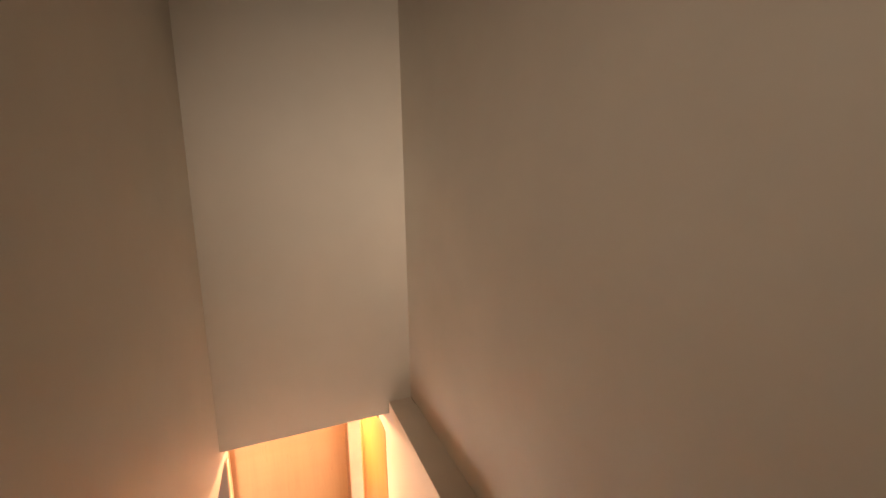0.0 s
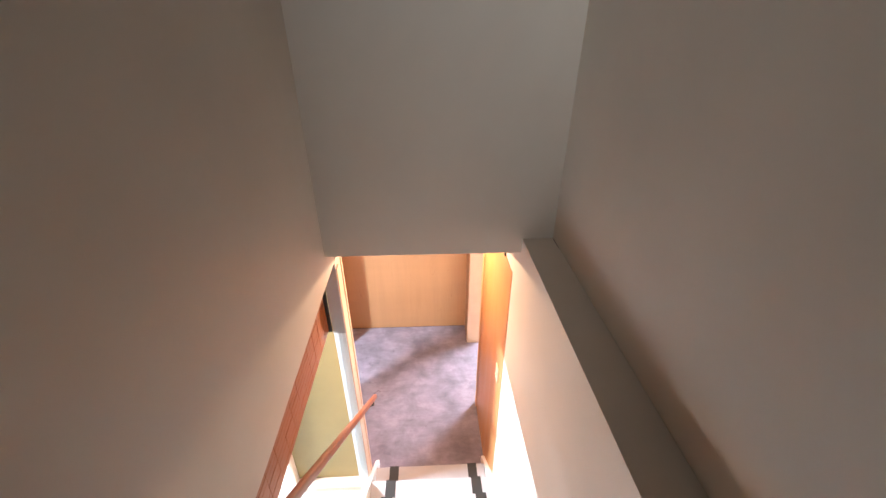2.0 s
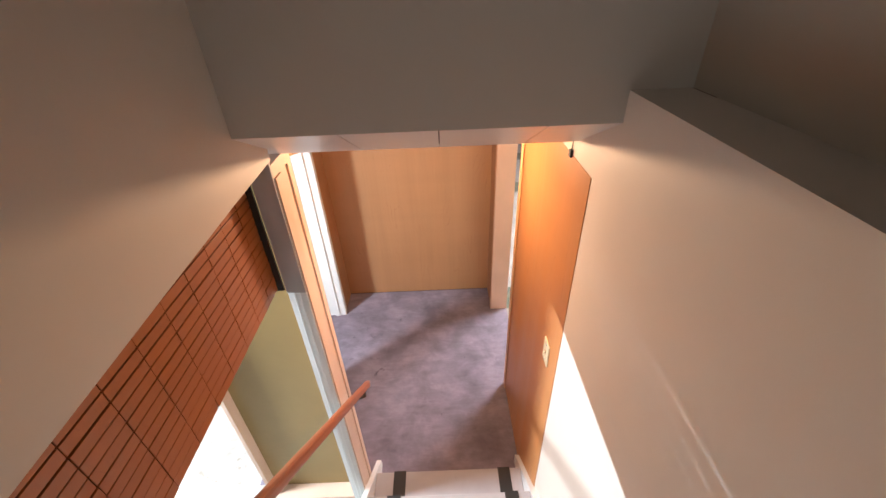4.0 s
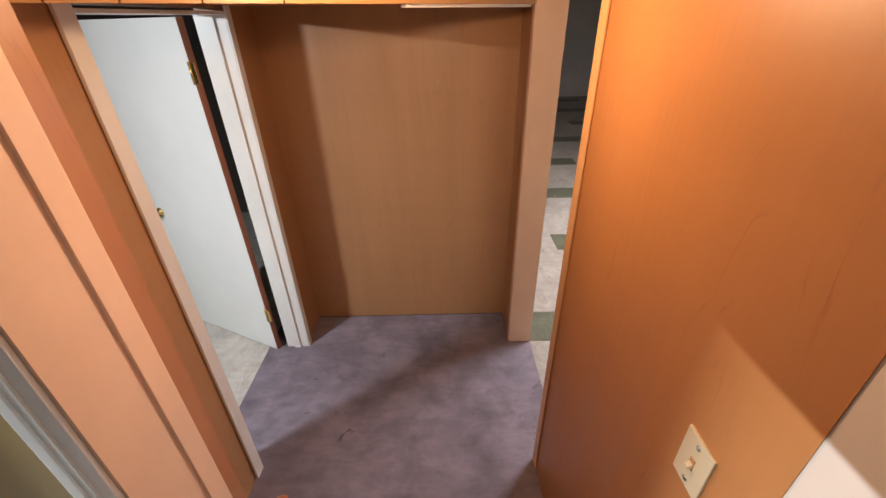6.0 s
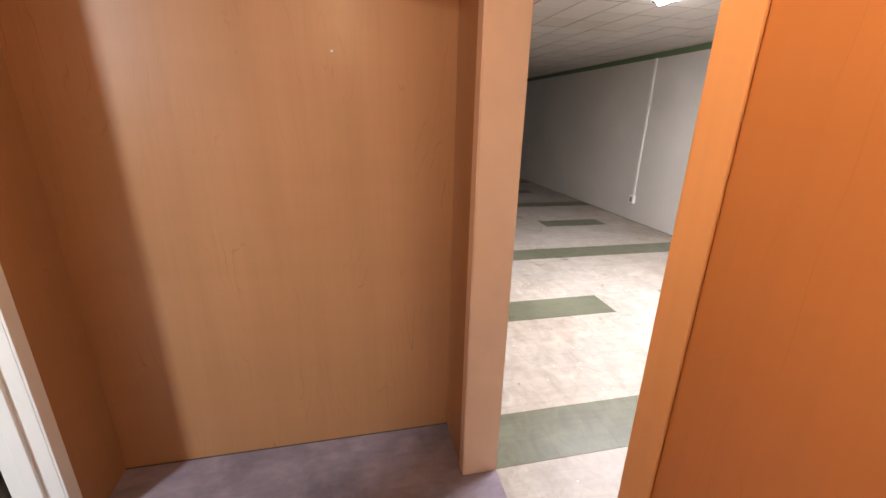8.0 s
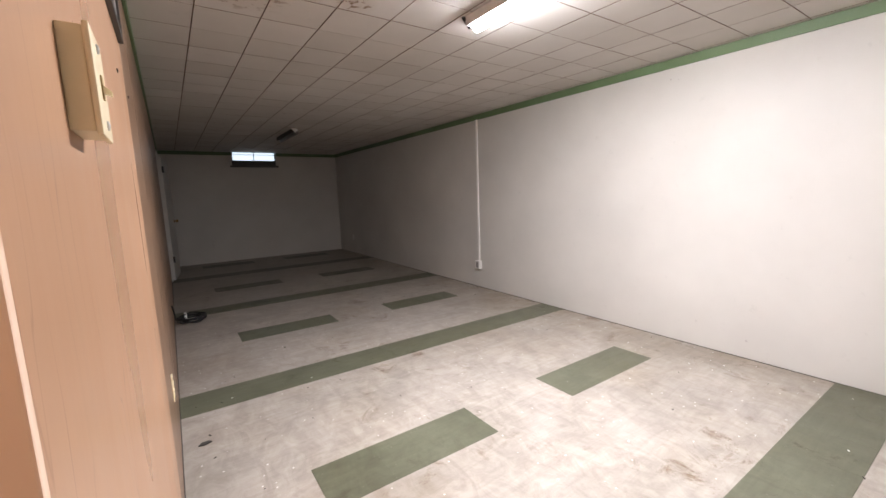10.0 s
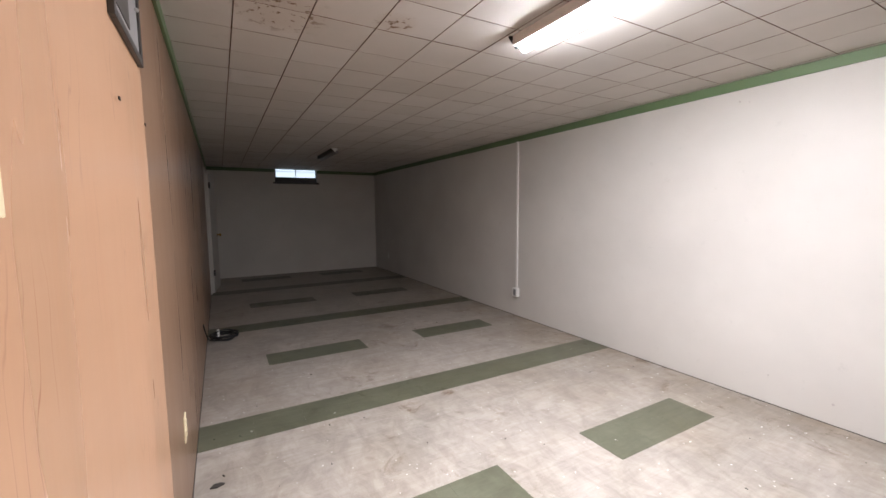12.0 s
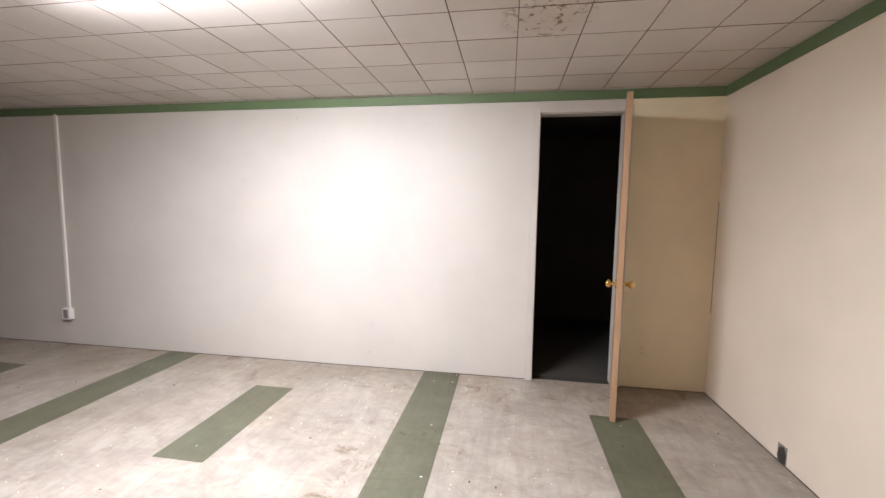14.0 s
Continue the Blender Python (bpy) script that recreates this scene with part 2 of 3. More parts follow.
def stain_tiles(m):
    """Brown water marks and specks on a few ceiling tiles."""
    v = coords(m)
    b = m.node_tree.nodes["Principled BSDF"]
    src = b.inputs["Base Color"].links[0].from_socket
    spots = ramp(m, noise_of(m, v, 24.0, 4.0, 0.65), [(0.56, (0, 0, 0)), (0.61, (1, 1, 1))])
    zone = ramp(m, noise_of(m, v, 1.7, 2.0), [(0.74, (0, 0, 0)), (0.8, (1, 1, 1))])
    for place, reach in (((1.12, 3.66, 2.262), 0.24), ((1.1, 3.36, 2.262), 0.2), ((1.62, 3.52, 2.262), 0.12), ((2.92, 1.25, 2.262), 0.26)):
        d = m.node_tree.nodes.new("ShaderNodeVectorMath")
        d.operation = "DISTANCE"
        d.inputs[1].default_value = place
        link(m, v, d.inputs[0])
        near = ramp(m, d.outputs["Value"], [(reach * 0.45, (1, 1, 1)), (reach, (0, 0, 0))])
        zone = mix(m, 1.0, zone, near, "LIGHTEN")
    fac = mix(m, 1.0, spots, zone, "MULTIPLY")
    blot = mix(m, mix(m, 1.0, zone, (0.5, 0.5, 0.5), "MULTIPLY"), src, (0.5, 0.44, 0.38))
    g = m.node_tree.nodes.new("ShaderNodeNewGeometry")
    blot = mix(m, 1.0, blot, ramp(m, g.outputs["Random Per Island"], [(0.0, (0.94, 0.93, 0.91)), (1.0, (1.04, 1.04, 1.04))]), "MULTIPLY")
    base(m, mix(m, fac, blot, (0.2, 0.13, 0.08)))


stain_tiles(M_TILE)
M_GAP = material("ceiling_joint", (0.15, 0.08, 0.05), 0.9)
M_BRASS = material("brass", (0.72, 0.5, 0.18), 0.25, 1.0)
M_STEEL = material("steel_screw", (0.6, 0.6, 0.6), 0.3, 1.0)
M_PLASTIC = material("ivory_plastic", (0.72, 0.62, 0.42), 0.35)
M_WHITEPLASTIC = material("white_plastic", (0.78, 0.77, 0.74), 0.4)
M_FIXTURE = material("lamp_base_metal", (0.4, 0.38, 0.35), 0.35, 0.6)
M_FRAME = material("dark_frame", (0.05, 0.045, 0.04), 0.5)
# dark brown of the joints; on whole walls it paints in darkness
M_SHADEJOINT = paint("shade_and_joint_brown", (0.06, 0.05, 0.042), 0.7, 0.1, 2.0, 0.2)
# the store room's darkness is put into this near-black colour
M_UNLIT = paint("unlit_store_black", (0.05, 0.045, 0.04), 0.8, 0.1, 2.0, 0.2)
M_GREYPANE = material("vent_panel", (0.25, 0.24, 0.24), 0.4)
M_TUBE = emitter("lit_tube", (1.0, 0.965, 0.985), 165.0)
M_SIDETUBE = emitter("lit_side_tube", (0.9, 0.96, 1.0), 20.0)
M_BULB = emitter("lit_bulb", (1.0, 0.86, 0.66), 9.0)
M_SKYPANE = emitter("daylight_pane", (0.75, 0.88, 1.0), 1.5)


# ---- mesh helpers ----
def box(bm, x0, y0, z0, x1, y1, z1, bevel=0.0, mat=0):
    got = bmesh.ops.create_cube(bm, size=1)
    vs = got["verts"]
    for v in vs:
        v.co = ((x0 + x1) / 2 + v.co.x * (x1 - x0), (y0 + y1) / 2 + v.co.y * (y1 - y0), (z0 + z1) / 2 + v.co.z * (z1 - z0))
    faces = {f for v in vs for f in v.link_faces}
    for f in faces:
        f.material_index = mat
    if bevel:
        edges = list({e for f in faces for e in f.edges})
        bmesh.ops.bevel(bm, geom=edges, offset=bevel, segments=2, affect="EDGES", profile=0.6)
    return bm


def boxes(*rows, bevel=0.0):
    bm = bmesh.new()
    for r in rows:
        box(bm, *r, bevel=bevel)
    return bm


def lathe(profile, n=24, m=None):
    """A turned shape round z from rows of radius and height."""
    bm = bmesh.new()
    rings = []
    for r, z in profile:
        rings.append([bm.verts.new((r * math.cos(2 * math.pi * i / n), r * math.sin(2 * math.pi * i / n), z)) for i in range(n)])
    for a, b in zip(rings, rings[1:]):
        for i in range(n):
            bm.faces.new((a[i], a[(i + 1) % n], b[(i + 1) % n], b[i]))
    bm.faces.new(list(reversed(rings[0])))
    bm.faces.new(rings[-1])
    bmesh.ops.recalc_face_normals(bm, faces=bm.faces)
    for f in bm.faces:
        f.smooth = len(f.verts) == 4
    if m is not None:
        bm.transform(m)
    return bm


def prism(points, axis, lo, hi):
    """A flat outline pushed along an axis: points are the other two coordinates in xyz order."""
    bm = bmesh.new()
    def at(p, w):
        q = list(p)
        q.insert("xyz".index(axis), w)
        return q
    a = [bm.verts.new(at(p, lo)) for p in points]
    b = [bm.verts.new(at(p, hi)) for p in points]
    bm.faces.new(a)
    bm.faces.new(list(reversed(b)))
    for i in range(len(points)):
        j = (i + 1) % len(points)
        bm.faces.new((a[j], a[i], b[i], b[j]))
    bmesh.ops.recalc_face_normals(bm, faces=bm.faces)
    return bm


def tube(path, r, n=10):
    """A round bar along a list of places."""
    bm = bmesh.new()
    rings = []
    for i, p in enumerate(path):
        d = (Vector(path[min(i + 1, len(path) - 1)]) - Vector(path[max(i - 1, 0)])).normalized()
        u = d.orthogonal().normalized() if i == 0 else (u - d * u.dot(d)).normalized()
        w = d.cross(u)
        rings.append([bm.verts.new(Vector(p) + r * (math.cos(2 * math.pi * k / n) * u + math.sin(2 * math.pi * k / n) * w)) for k in range(n)])
    for a, b in zip(rings, rings[1:]):
        for k in range(n):
            f = bm.faces.new((a[k], a[(k + 1) % n], b[(k + 1) % n], b[k]))
            f.smooth = True
    bm.faces.new(list(reversed(rings[0])))
    bm.faces.new(rings[-1])
    bmesh.ops.recalc_face_normals(bm, faces=bm.faces)
    return bm


def mesh_of(name, bm, mats):
    me = bpy.data.meshes.new(name)
    bm.to_mesh(me)
    bm.free()
    for m in mats if isinstance(mats, (list, tuple)) else [mats]:
        me.materials.append(m)
    return me


def solid(name, bm, mats, label="", category="", kind="", group=""):
    return tagged(new(name, mesh_of(name, bm, mats)), label, category, group, kind)


def empty(name, place, label, category, group=""):
    ob = new(name)
    ob.empty_display_size = 0.1
    ob.matrix_world = place if isinstance(place, Matrix) else Matrix.Translation(place)
    return tagged(ob, label, category, group)


def part(name, bm, mats, parent, label=""):
    """One mesh under a thing or a part, given in the parent's own space."""
    ob = tagged(new(name, mesh_of(name, bm, mats)), label)
    ob.parent = parent
    return ob


def structure(name, rows, mats, label, bevel=0.0):
    return solid(name, boxes(*rows, bevel=bevel), mats, label, "", "structure")


# ---- plan ----
XR, XT = 0.5, 0.637          # wall between hall and big room: hall face, room face
XL, XLT = -0.87, -1.0        # left hall wall: hall face, side-room face
YE = 2.06                    # end wall of the hall
DN, DF = 0.93, 1.755         # near and far jamb of both hall doorways
RX, RY0, RY1, RZ = 4.11, -0.11, 10.92, 2.262   # big room
UL, UR, HY = -0.404, 0.64, -0.12              # stairwell above: left wall, right wall, wall over the opening
TOP = 5.1

# floors
structure("floor_room", [(XT, RY0 - 0.1, -0.12, RX + 0.02, RY1, 0)], M_FLOOR, "mottled beige vinyl tile floor, scuffed and stained")
structure("floor_hall", [(XLT - 0.13, 0.24, -0.12, XT, YE, 0.006)], M_CARPET, "worn purple-grey carpet with dark spots")
structure("floor_side_room", [(-5.5, -4.2, -0.12, XLT - 0.13, 4.0, 0), (XLT - 0.13, -4.2, -0.12, XR, 0.24, 0), (XLT - 0.13, YE, -0.12, XLT, 4.0, 0)], M_FLOORLIT, "mottled vinyl tile floor, colour lightened to look brightly lit")
structure("floor_landing", [(UL - 0.1, -5.6, 2.5, UR + 0.1, -2.69, 2.66)], M_TREAD, "carpeted upper landing at the head of the stairs")

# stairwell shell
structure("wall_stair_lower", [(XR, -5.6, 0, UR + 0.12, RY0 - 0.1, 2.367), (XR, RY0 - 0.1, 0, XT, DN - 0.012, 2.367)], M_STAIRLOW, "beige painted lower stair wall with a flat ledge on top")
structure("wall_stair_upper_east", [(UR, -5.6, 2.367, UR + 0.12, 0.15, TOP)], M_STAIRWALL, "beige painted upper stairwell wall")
solid("wall_stair_upper_west", prism([(-5.6, 2.13), (-1.0, 2.13), (-0.2, 2.168), (0.05, 2.176), (0.05, TOP), (-5.6, TOP)], "x", UL - 0.096, UL), M_STAIRWALL, "beige painted stairwell wall that ends above the open side of the stairs", "", "structure")
# unseen landing wall, darkened so it throws little light back
structure("wall_stair_back", [(UL - 0.1, -5.7, 2.5, UR + 0.12, -5.6, TOP)], M_SHADEJOINT, "unseen landing wall kept near black to cut bounce light")
solid("wall_over_stairs", prism([(HY, TOP), (HY, 2.295), (HY + 0.03, 2.29), (0.15, 2.29), (0.15, TOP)], "x", UL - 0.1, UR), M_STAIRWALL, "beige painted wall above the stair opening", "", "structure")
# unseen ceiling, darkened like the landing wall to soak up light
structure("ceiling_stairwell", [(UL - 0.1, -5.7, TOP, UR + 0.12, 0.15, TOP + 0.1)], M_SHADEJOINT, "unseen stairwell ceiling kept near black to cut bounce light")

# sloping soffit boards between the stairwell and the hall ceiling
soffit = empty("soffit", (0, 0, 0), "glossy pale grey soffit boards with dark seams", "soffit")
soffit["kind"] = "structure"
sx = [UL - 0.06, -0.16, 0.075, 0.33, XR]
for x0, x1 in zip(sx, sx[1:]):
    for a, b in ((0.0, 0.49), (0.5, 1.0)):
        y0, z0, y1, z1 = HY + 0.27 * a, 2.295 - 0.135 * a, HY + 0.27 * b - 0.001, 2.295 - 0.135 * b
        part("board", prism([(y0, z0), (y1, z1), (y1 + 0.006, z1 + 0.012), (y0 + 0.006, z0 + 0.012)], "x", x0 + 0.0015, x1 - 0.0015), M_SOFFIT, soffit)
part("backing", prism([(HY + 0.012, 2.300), (0.156, 2.168), (0.156, 2.285), (HY + 0.012, 2.305)], "x", UL - 0.06, XR), M_DARK, soffit)

# hall shell
structure("ceiling_hall", [(XLT, 0.156, 2.16, XT, YE + 0.1, 2.28)], M_SOFFIT, "pale hall ceiling")
solid("ceiling_hall_low", prism([(XL, 0.40), (XR, 1.80), (XR, YE), (XL, YE)], "z", 1.99, 2.05), M_PLY, "low plywood ceiling behind the bulkhead", "", "structure")
structure("wall_hall_end", [(XLT, YE, 0, XR, YE + 0.1, 2.26)], M_PLYEND, "varnished plywood wall at the end of the hall")
structure("wall_hall_west", [(XLT, 0.30, 0, XL, DN - 0.03, 2.2), (XLT, DF + 0.014, 0, XL, YE, 2.2), (XLT, DN - 0.03, 1.98, XL, DF, 2.2)], M_PLYEND, "brown plywood hall wall with a doorway")
structure("wall_room_west", [(XR, DF + 0.012, 0, XT - 0.005, RY1, RZ + 0.02), (XR, DN, 2.0, XT, DF, RZ + 0.02)], M_PLYROOM, "plywood wall between hall and big room")
structure("panel_hall_east", [(XR - 0.002, 0.0, 0.006, XR, DN - 0.012, 2.105)], M_PLY, "glossy orange plywood sheet on the hall wall")
structure("panel_hall_corner", [(XR - 0.006, DF + 0.055, 0.006, XR, YE, 1.99)], M_PLYEND, "plywood strip beside the doorway")
structure("panel_room_south", [(XT, RY0, 0.0, XT + 0.006, DN - 0.02, RZ - 0.06)], M_PLYROOM, "pale plywood sheet on the room wall", 0.001)
structure("wall_partition_core", [(XLT, 0.222, 0, -0.455, 0.30, 2.16)], M_PLYDARK, "brown plywood side of the partition")
structure("wall_partition", [(XLT, 0.215, 0, -0.455, 0.222, 2.16)], [M_OLIVE], "olive painted partition beside the stairs")
structure("wall_partition_return", [(-0.455, 0.05, 0, UL - 0.006, 0.215, 2.16)], M_TRIM, "narrow peach painted partition end at the foot of the stairs", 0.003)
structure("trim_partition", [(-0.472, 0.042, 0, UL - 0.004, 0.05, 1.70)], M_WHITE, "white painted trim board", 0.002)
structure("trim_partition_bead", [(-0.452, 0.038, 0, -0.448, 0.042, 1.70), (-0.434, 0.038, 0, -0.430, 0.042, 1.70)], M_WHITE, "moulded bead of the trim board")
structure("trim_partition_upper", [(-0.474, 0.04, 1.70, UL - 0.004, 0.05, 2.2)], M_GREYPOST, "grey upper board above the white trim")
structure("trim_partition_foot", [(-1.0, 0.13, 0, -0.46, 0.215, 0.05)], M_TRIM, "dusty timber sole plate")
structure("trim_partition_edge", [(XLT - 0.02, 0.155, 0, XLT, 0.31, 2.15)], M_TRIM, "timber edge of the partition", 0.002)
structure("trim_partition_stile", [(UL - 0.007, 0.165, 0, UL, 0.17, 2.12), (UL - 0.007, 0.0505, 0, UL + 0.001, 0.10, 2.12)], M_TRIM, "peach painted corner board")

# diagonal bulkhead
bulk = empty("bulkhead", (0, 0, 0), "diagonal bulkhead of yellow pine boards under the hall ceiling", "bulkhead")
bulk["kind"] = "structure"
b0, b1 = Vector((XL, 0.36)), Vector((XR, 1.76))
cuts = [0.0, 0.16, 0.22, 0.30, 0.40, 0.72, 1.0]
for a, b in zip(cuts, cuts[1:]):
    p, q = b0.lerp(b1, a + 0.001), b0.lerp(b1, b - 0.001)
    nrm = Vector((-(b1 - b0).y, (b1 - b0).x)).normalized() * 0.02
    part("board", prism([tuple(p), tuple(q), tuple(q + nrm), tuple(p + nrm)], "z", 1.965, 2.15), M_PINE, bulk)
p, q = b0.lerp(b1, 0.62), b0.lerp(b1, 0.995)
nrm = nrm * 2.2
part("lip", prism([tuple(p + nrm * 0.5), tuple(q + nrm * 0.5), tuple(q + nrm), tuple(p + nrm)], "z", 1.955, 1.99), M_WHITE, bulk, "pale painted lip")

# door linings and casings
structure("door_frame_room", [(XR - 0.004, DF, 0, XT + 0.002, DF + 0.012, 2.0), (XR - 0.004, DN - 0.012, 0, XT + 0.002, DN, 2.0), (XR - 0.004, DN, 1.988, XT + 0.002, DF, 2.0),
          (XR - 0.009, DF + 0.001, 0, XR - 0.004, DF + 0.055, 1.985), (XR - 0.009, DN - 0.001, 1.992, XR - 0.004, DF + 0.001, 2.05)], M_TRIM, "peach painted door lining and casing", 0.002)
structure("door_frame_room_casing", [(XR - 0.009, DN - 0.055, 0, XR - 0.004, DN - 0.001, 2.05)], M_ORANGETRIM, "orange varnished casing board", 0.002)
structure("door_frame_side", [(XLT - 0.006, DF, 0, XL + 0.004, DF + 0.014, 1.965), (XLT - 0.006, DN - 0.03, 0, XL + 0.004, DN - 0.018, 1.965), (XLT - 0.006, DN - 0.03, 1.955, XL + 0.004, DF, 1.967),
          (-0.955, DF - 0.012, 0, -0.915, DF, 1.955), (XL + 0.004, DF + 0.001, 0, XL + 0.012, DF + 0.05, 1.99), (XL + 0.004, DN - 0.08, 0, XL + 0.016, DN - 0.02, 1.99)], M_WHITE, "white painted door lining with a stop bead", 0.002)

# big room shell
structure("wall_room_north", [(XR, RY1, 0, 1.90, RY1 + 0.2, RZ + 0.02), (2.77, RY1, 0, RX + 0.1, RY1 + 0.2, RZ + 0.02), (1.90, RY1, 0, 2.77, RY1 + 0.2, 1.99)], M_CREAM, "cream painted far wall with a small high window")
structure("wall_room_east", [(RX, 1.19, 0, RX + 0.1, RY1, RZ + 0.02), (RX, 0.56, 2.11, RX + 0.1, 1.19, RZ + 0.02)], M_CREAM, "cream painted long wall with a doorway")
structure("wall_room_corner", [(RX, RY0 - 0.1, 0, RX + 0.1, 0.56, RZ + 0.02)], M_YELLOWED, "yellowed cream wall behind the open door")
structure("wall_room_south", [(XT, RY0 - 0.1, 0, RX, RY0, RZ + 0.02)], M_WARM, "warm cream painted end wall")
structure("trim_green", [(RX - 0.014, RY0, RZ - 0.068, RX, RY1, RZ), (XT, RY1 - 0.014, RZ - 0.068, 1.9, RY1, RZ), (2.77, RY1 - 0.014, RZ - 0.068, RX - 0.014, RY1, RZ), (XT, RY0, RZ - 0.068, RX - 0.014, RY0 + 0.014, RZ), (XT, RY0 + 0.014, RZ - 0.068, XT + 0.014, RY1 - 0.014, RZ)], M_GREEN, "green painted cornice board", 0.002)
structure("door_frame_dark", [(RX - 0.022, 1.185, 0, RX, 1.235, 2.15), (RX - 0.022, 0.515, 0, RX, 0.565, 2.15), (RX - 0.022, 0.565, 2.105, RX, 1.185, 2.15), (RX, 1.178, 0, RX + 0.1, 1.19, 2.11), (RX, 0.56, 0, RX + 0.1, 0.572, 2.11), (RX, 0.572, 2.098, RX + 0.1, 1.178, 2.11)], M_CREAM, "cream painted door casing", 0.002)
# store room behind the doorway, its lack of light painted on
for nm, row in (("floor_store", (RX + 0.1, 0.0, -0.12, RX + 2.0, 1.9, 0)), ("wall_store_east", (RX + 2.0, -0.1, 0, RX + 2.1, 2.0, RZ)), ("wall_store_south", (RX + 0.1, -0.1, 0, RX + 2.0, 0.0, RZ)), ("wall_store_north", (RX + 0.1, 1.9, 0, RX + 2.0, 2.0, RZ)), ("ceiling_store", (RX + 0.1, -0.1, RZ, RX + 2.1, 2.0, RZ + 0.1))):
    structure(nm, [row], M_UNLIT, "store room surface coloured near black to look unlit")

structure("trim_wall_seam", [(RX - 0.0012, 1.822, 0.95, RX, 1.832, 1.62)], M_CREAM, "thin filled seam in the long wall", 0.0004)
structure("trim_corner_crack", [(RX - 0.002, RY0, 0.62, RX, RY0 + 0.002, 1.45)], M_SHADEJOINT, "dark open crack in the room corner")

# dirty open joint between the walls and the floors
structure("trim_floor_joint", [(RX - 0.004, 1.236, 0, RX, RY1, 0.004), (RX - 0.004, RY0, 0, RX, 0.514, 0.004), (XT, RY0, 0, RX - 0.004, RY0 + 0.004, 0.004), (XT, RY1 - 0.004, 0, RX - 0.004, RY1, 0.006), (XT - 0.005, 1.83, 0, XT + 0.004, 9.2, 0.004), (XL, YE - 0.004, 0.006, XR - 0.006, YE, 0.009)], M_SHADEJOINT, "dark dirty joint along the foot of the walls")

# ceiling of square tiles with open joints
bm = bmesh.new()
x_lines = [XT] + [0.926 + 0.313 * k for k in range(11)] + [RX]
y_lines = [RY0] + [0.107 + 0.319 * k for k in range(34)] + [RY1]
for xa, xb in zip(x_lines, x_lines[1:]):
    for ya, yb in zip(y_lines, y_lines[1:]):
        dz = random.uniform(0, 0.0012)
        vs = [bm.verts.new(c) for c in ((xa + 0.0029, ya + 0.0023, RZ + dz), (xb - 0.0029, ya + 0.0023, RZ + dz), (xb - 0.0029, yb - 0.0023, RZ + dz), (xa + 0.0029, yb - 0.0023, RZ + dz))]
        up = [bm.verts.new((v.co.x, v.co.y, RZ + 0.012)) for v in vs]
        bm.faces.new(list(reversed(vs)))
        for i in range(4):
            bm.faces.new((vs[i], vs[(i + 1) % 4], up[(i + 1) % 4], up[i]))
bm.normal_update()
for f in bm.faces:
    f.material_index = 0 if abs(f.normal.z) > 0.5 else 1
box(bm, XT, RY0, RZ + 0.012, RX, RY1, RZ + 0.1, mat=1)
solid("ceiling_room", bm, [M_TILE, M_GAP], "square white ceiling tiles with dark joints and a few stains", "", "structure")

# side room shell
# near-black walls put the side room's darkness into the colour
structure("wall_side_room", [(-5.6, -4.2, 0, -5.5, 4.0, 2.4), (-5.5, 4.0, 0, XLT, 4.1, 2.4), (-5.5, -4.3, 0, XR, -4.2, 2.4), (XLT, YE + 0.1, 0, XLT + 0.1, 4.0, 2.4)], M_SHADEJOINT, "side room walls coloured near black to look unlit")
structure("ceiling_side_room", [(-5.6, -4.3, 2.3, UL - 0.1, 0.05, 2.4), (-5.6, 0.05, 2.3, XLT, 4.1, 2.4), (UL - 0.1, -4.3, 2.3, XR, -3.6, 2.4)], M_CREAM, "plain side room ceiling")

# ---- stairs ----
def stairs():
    st = empty("staircase", (0, 0, 0), "steep carpeted stairs with black edge strips and white stringers", "staircase")
    rise, run, n = 0.19, 0.22, 14
    for i in range(1, n):
        y, z = 0.19 - run * (i - 1), rise * i
        tread = part("tread", boxes((-0.372, y - run - 0.02, z - 0.03, 0.47, y, z), bevel=0.006), M_TREAD, st)
        part("riser", boxes((-0.372, y - 0.035, z - rise, 0.47, y - 0.02, z - 0.03)), M_TREAD, st)
        for x in (-0.268, 0.338):
            part("black_strip", boxes((x, y - run + 0.02, z, x + 0.07, y + 0.003, z + 0.003), (x, y, z - 0.034, x + 0.07, y + 0.003, z)), M_BLACK, st, "black rubber edge strip")
    a, s = 0.33, rise / run
    for x in (-0.402, 0.472):
        part("stringer", prism([(a, 0), (a, 0.07), (a - 2.9, 0.07 + 2.9 * s), (a - 2.9, 2.9 * s - 0.26), (a - 0.3, 0)], "x", x, x + 0.028), M_WHITE, st, "white painted stringer")
    return st


stairs()


def handrail():
    h = empty("handrail", (0, 0, 0), "reddish wooden handrail on metal brackets", "handrail")
    s = 0.19 / 0.22
    y0, z0 = 0.25, 0.93
    bm = bmesh.new()
    box(bm, -0.341, -1.75, -0.016, -0.315, 1.75, 0.016, bevel=0.01)
    bm.transform(Matrix.Translation((0, y0 - 1.75 * math.cos(math.atan(s)), z0 + 1.75 * math.sin(math.atan(s)))) @ Matrix.Rotation(-math.atan(s), 4, "X"))
    part("rail", bm, M_RAIL, h)
    part("bracket", tube([(-0.33, 0.17, 0.97), (-0.33, 0.17, 0.94), (-0.37, 0.17, 0.92), (-0.414, 0.17, 0.92)], 0.007), M_FRAME, h, "dark metal bracket")
    for y in (-1.2, -2.2):
        z = z0 + (y0 - y) * s
        part("bracket", tube([(-0.33, y, z - 0.01), (-0.33, y, z - 0.06), (-0.37, y, z - 0.08), (UL, y, z - 0.08)], 0.007), M_FRAME, h, "dark metal bracket")
    return h


handrail()


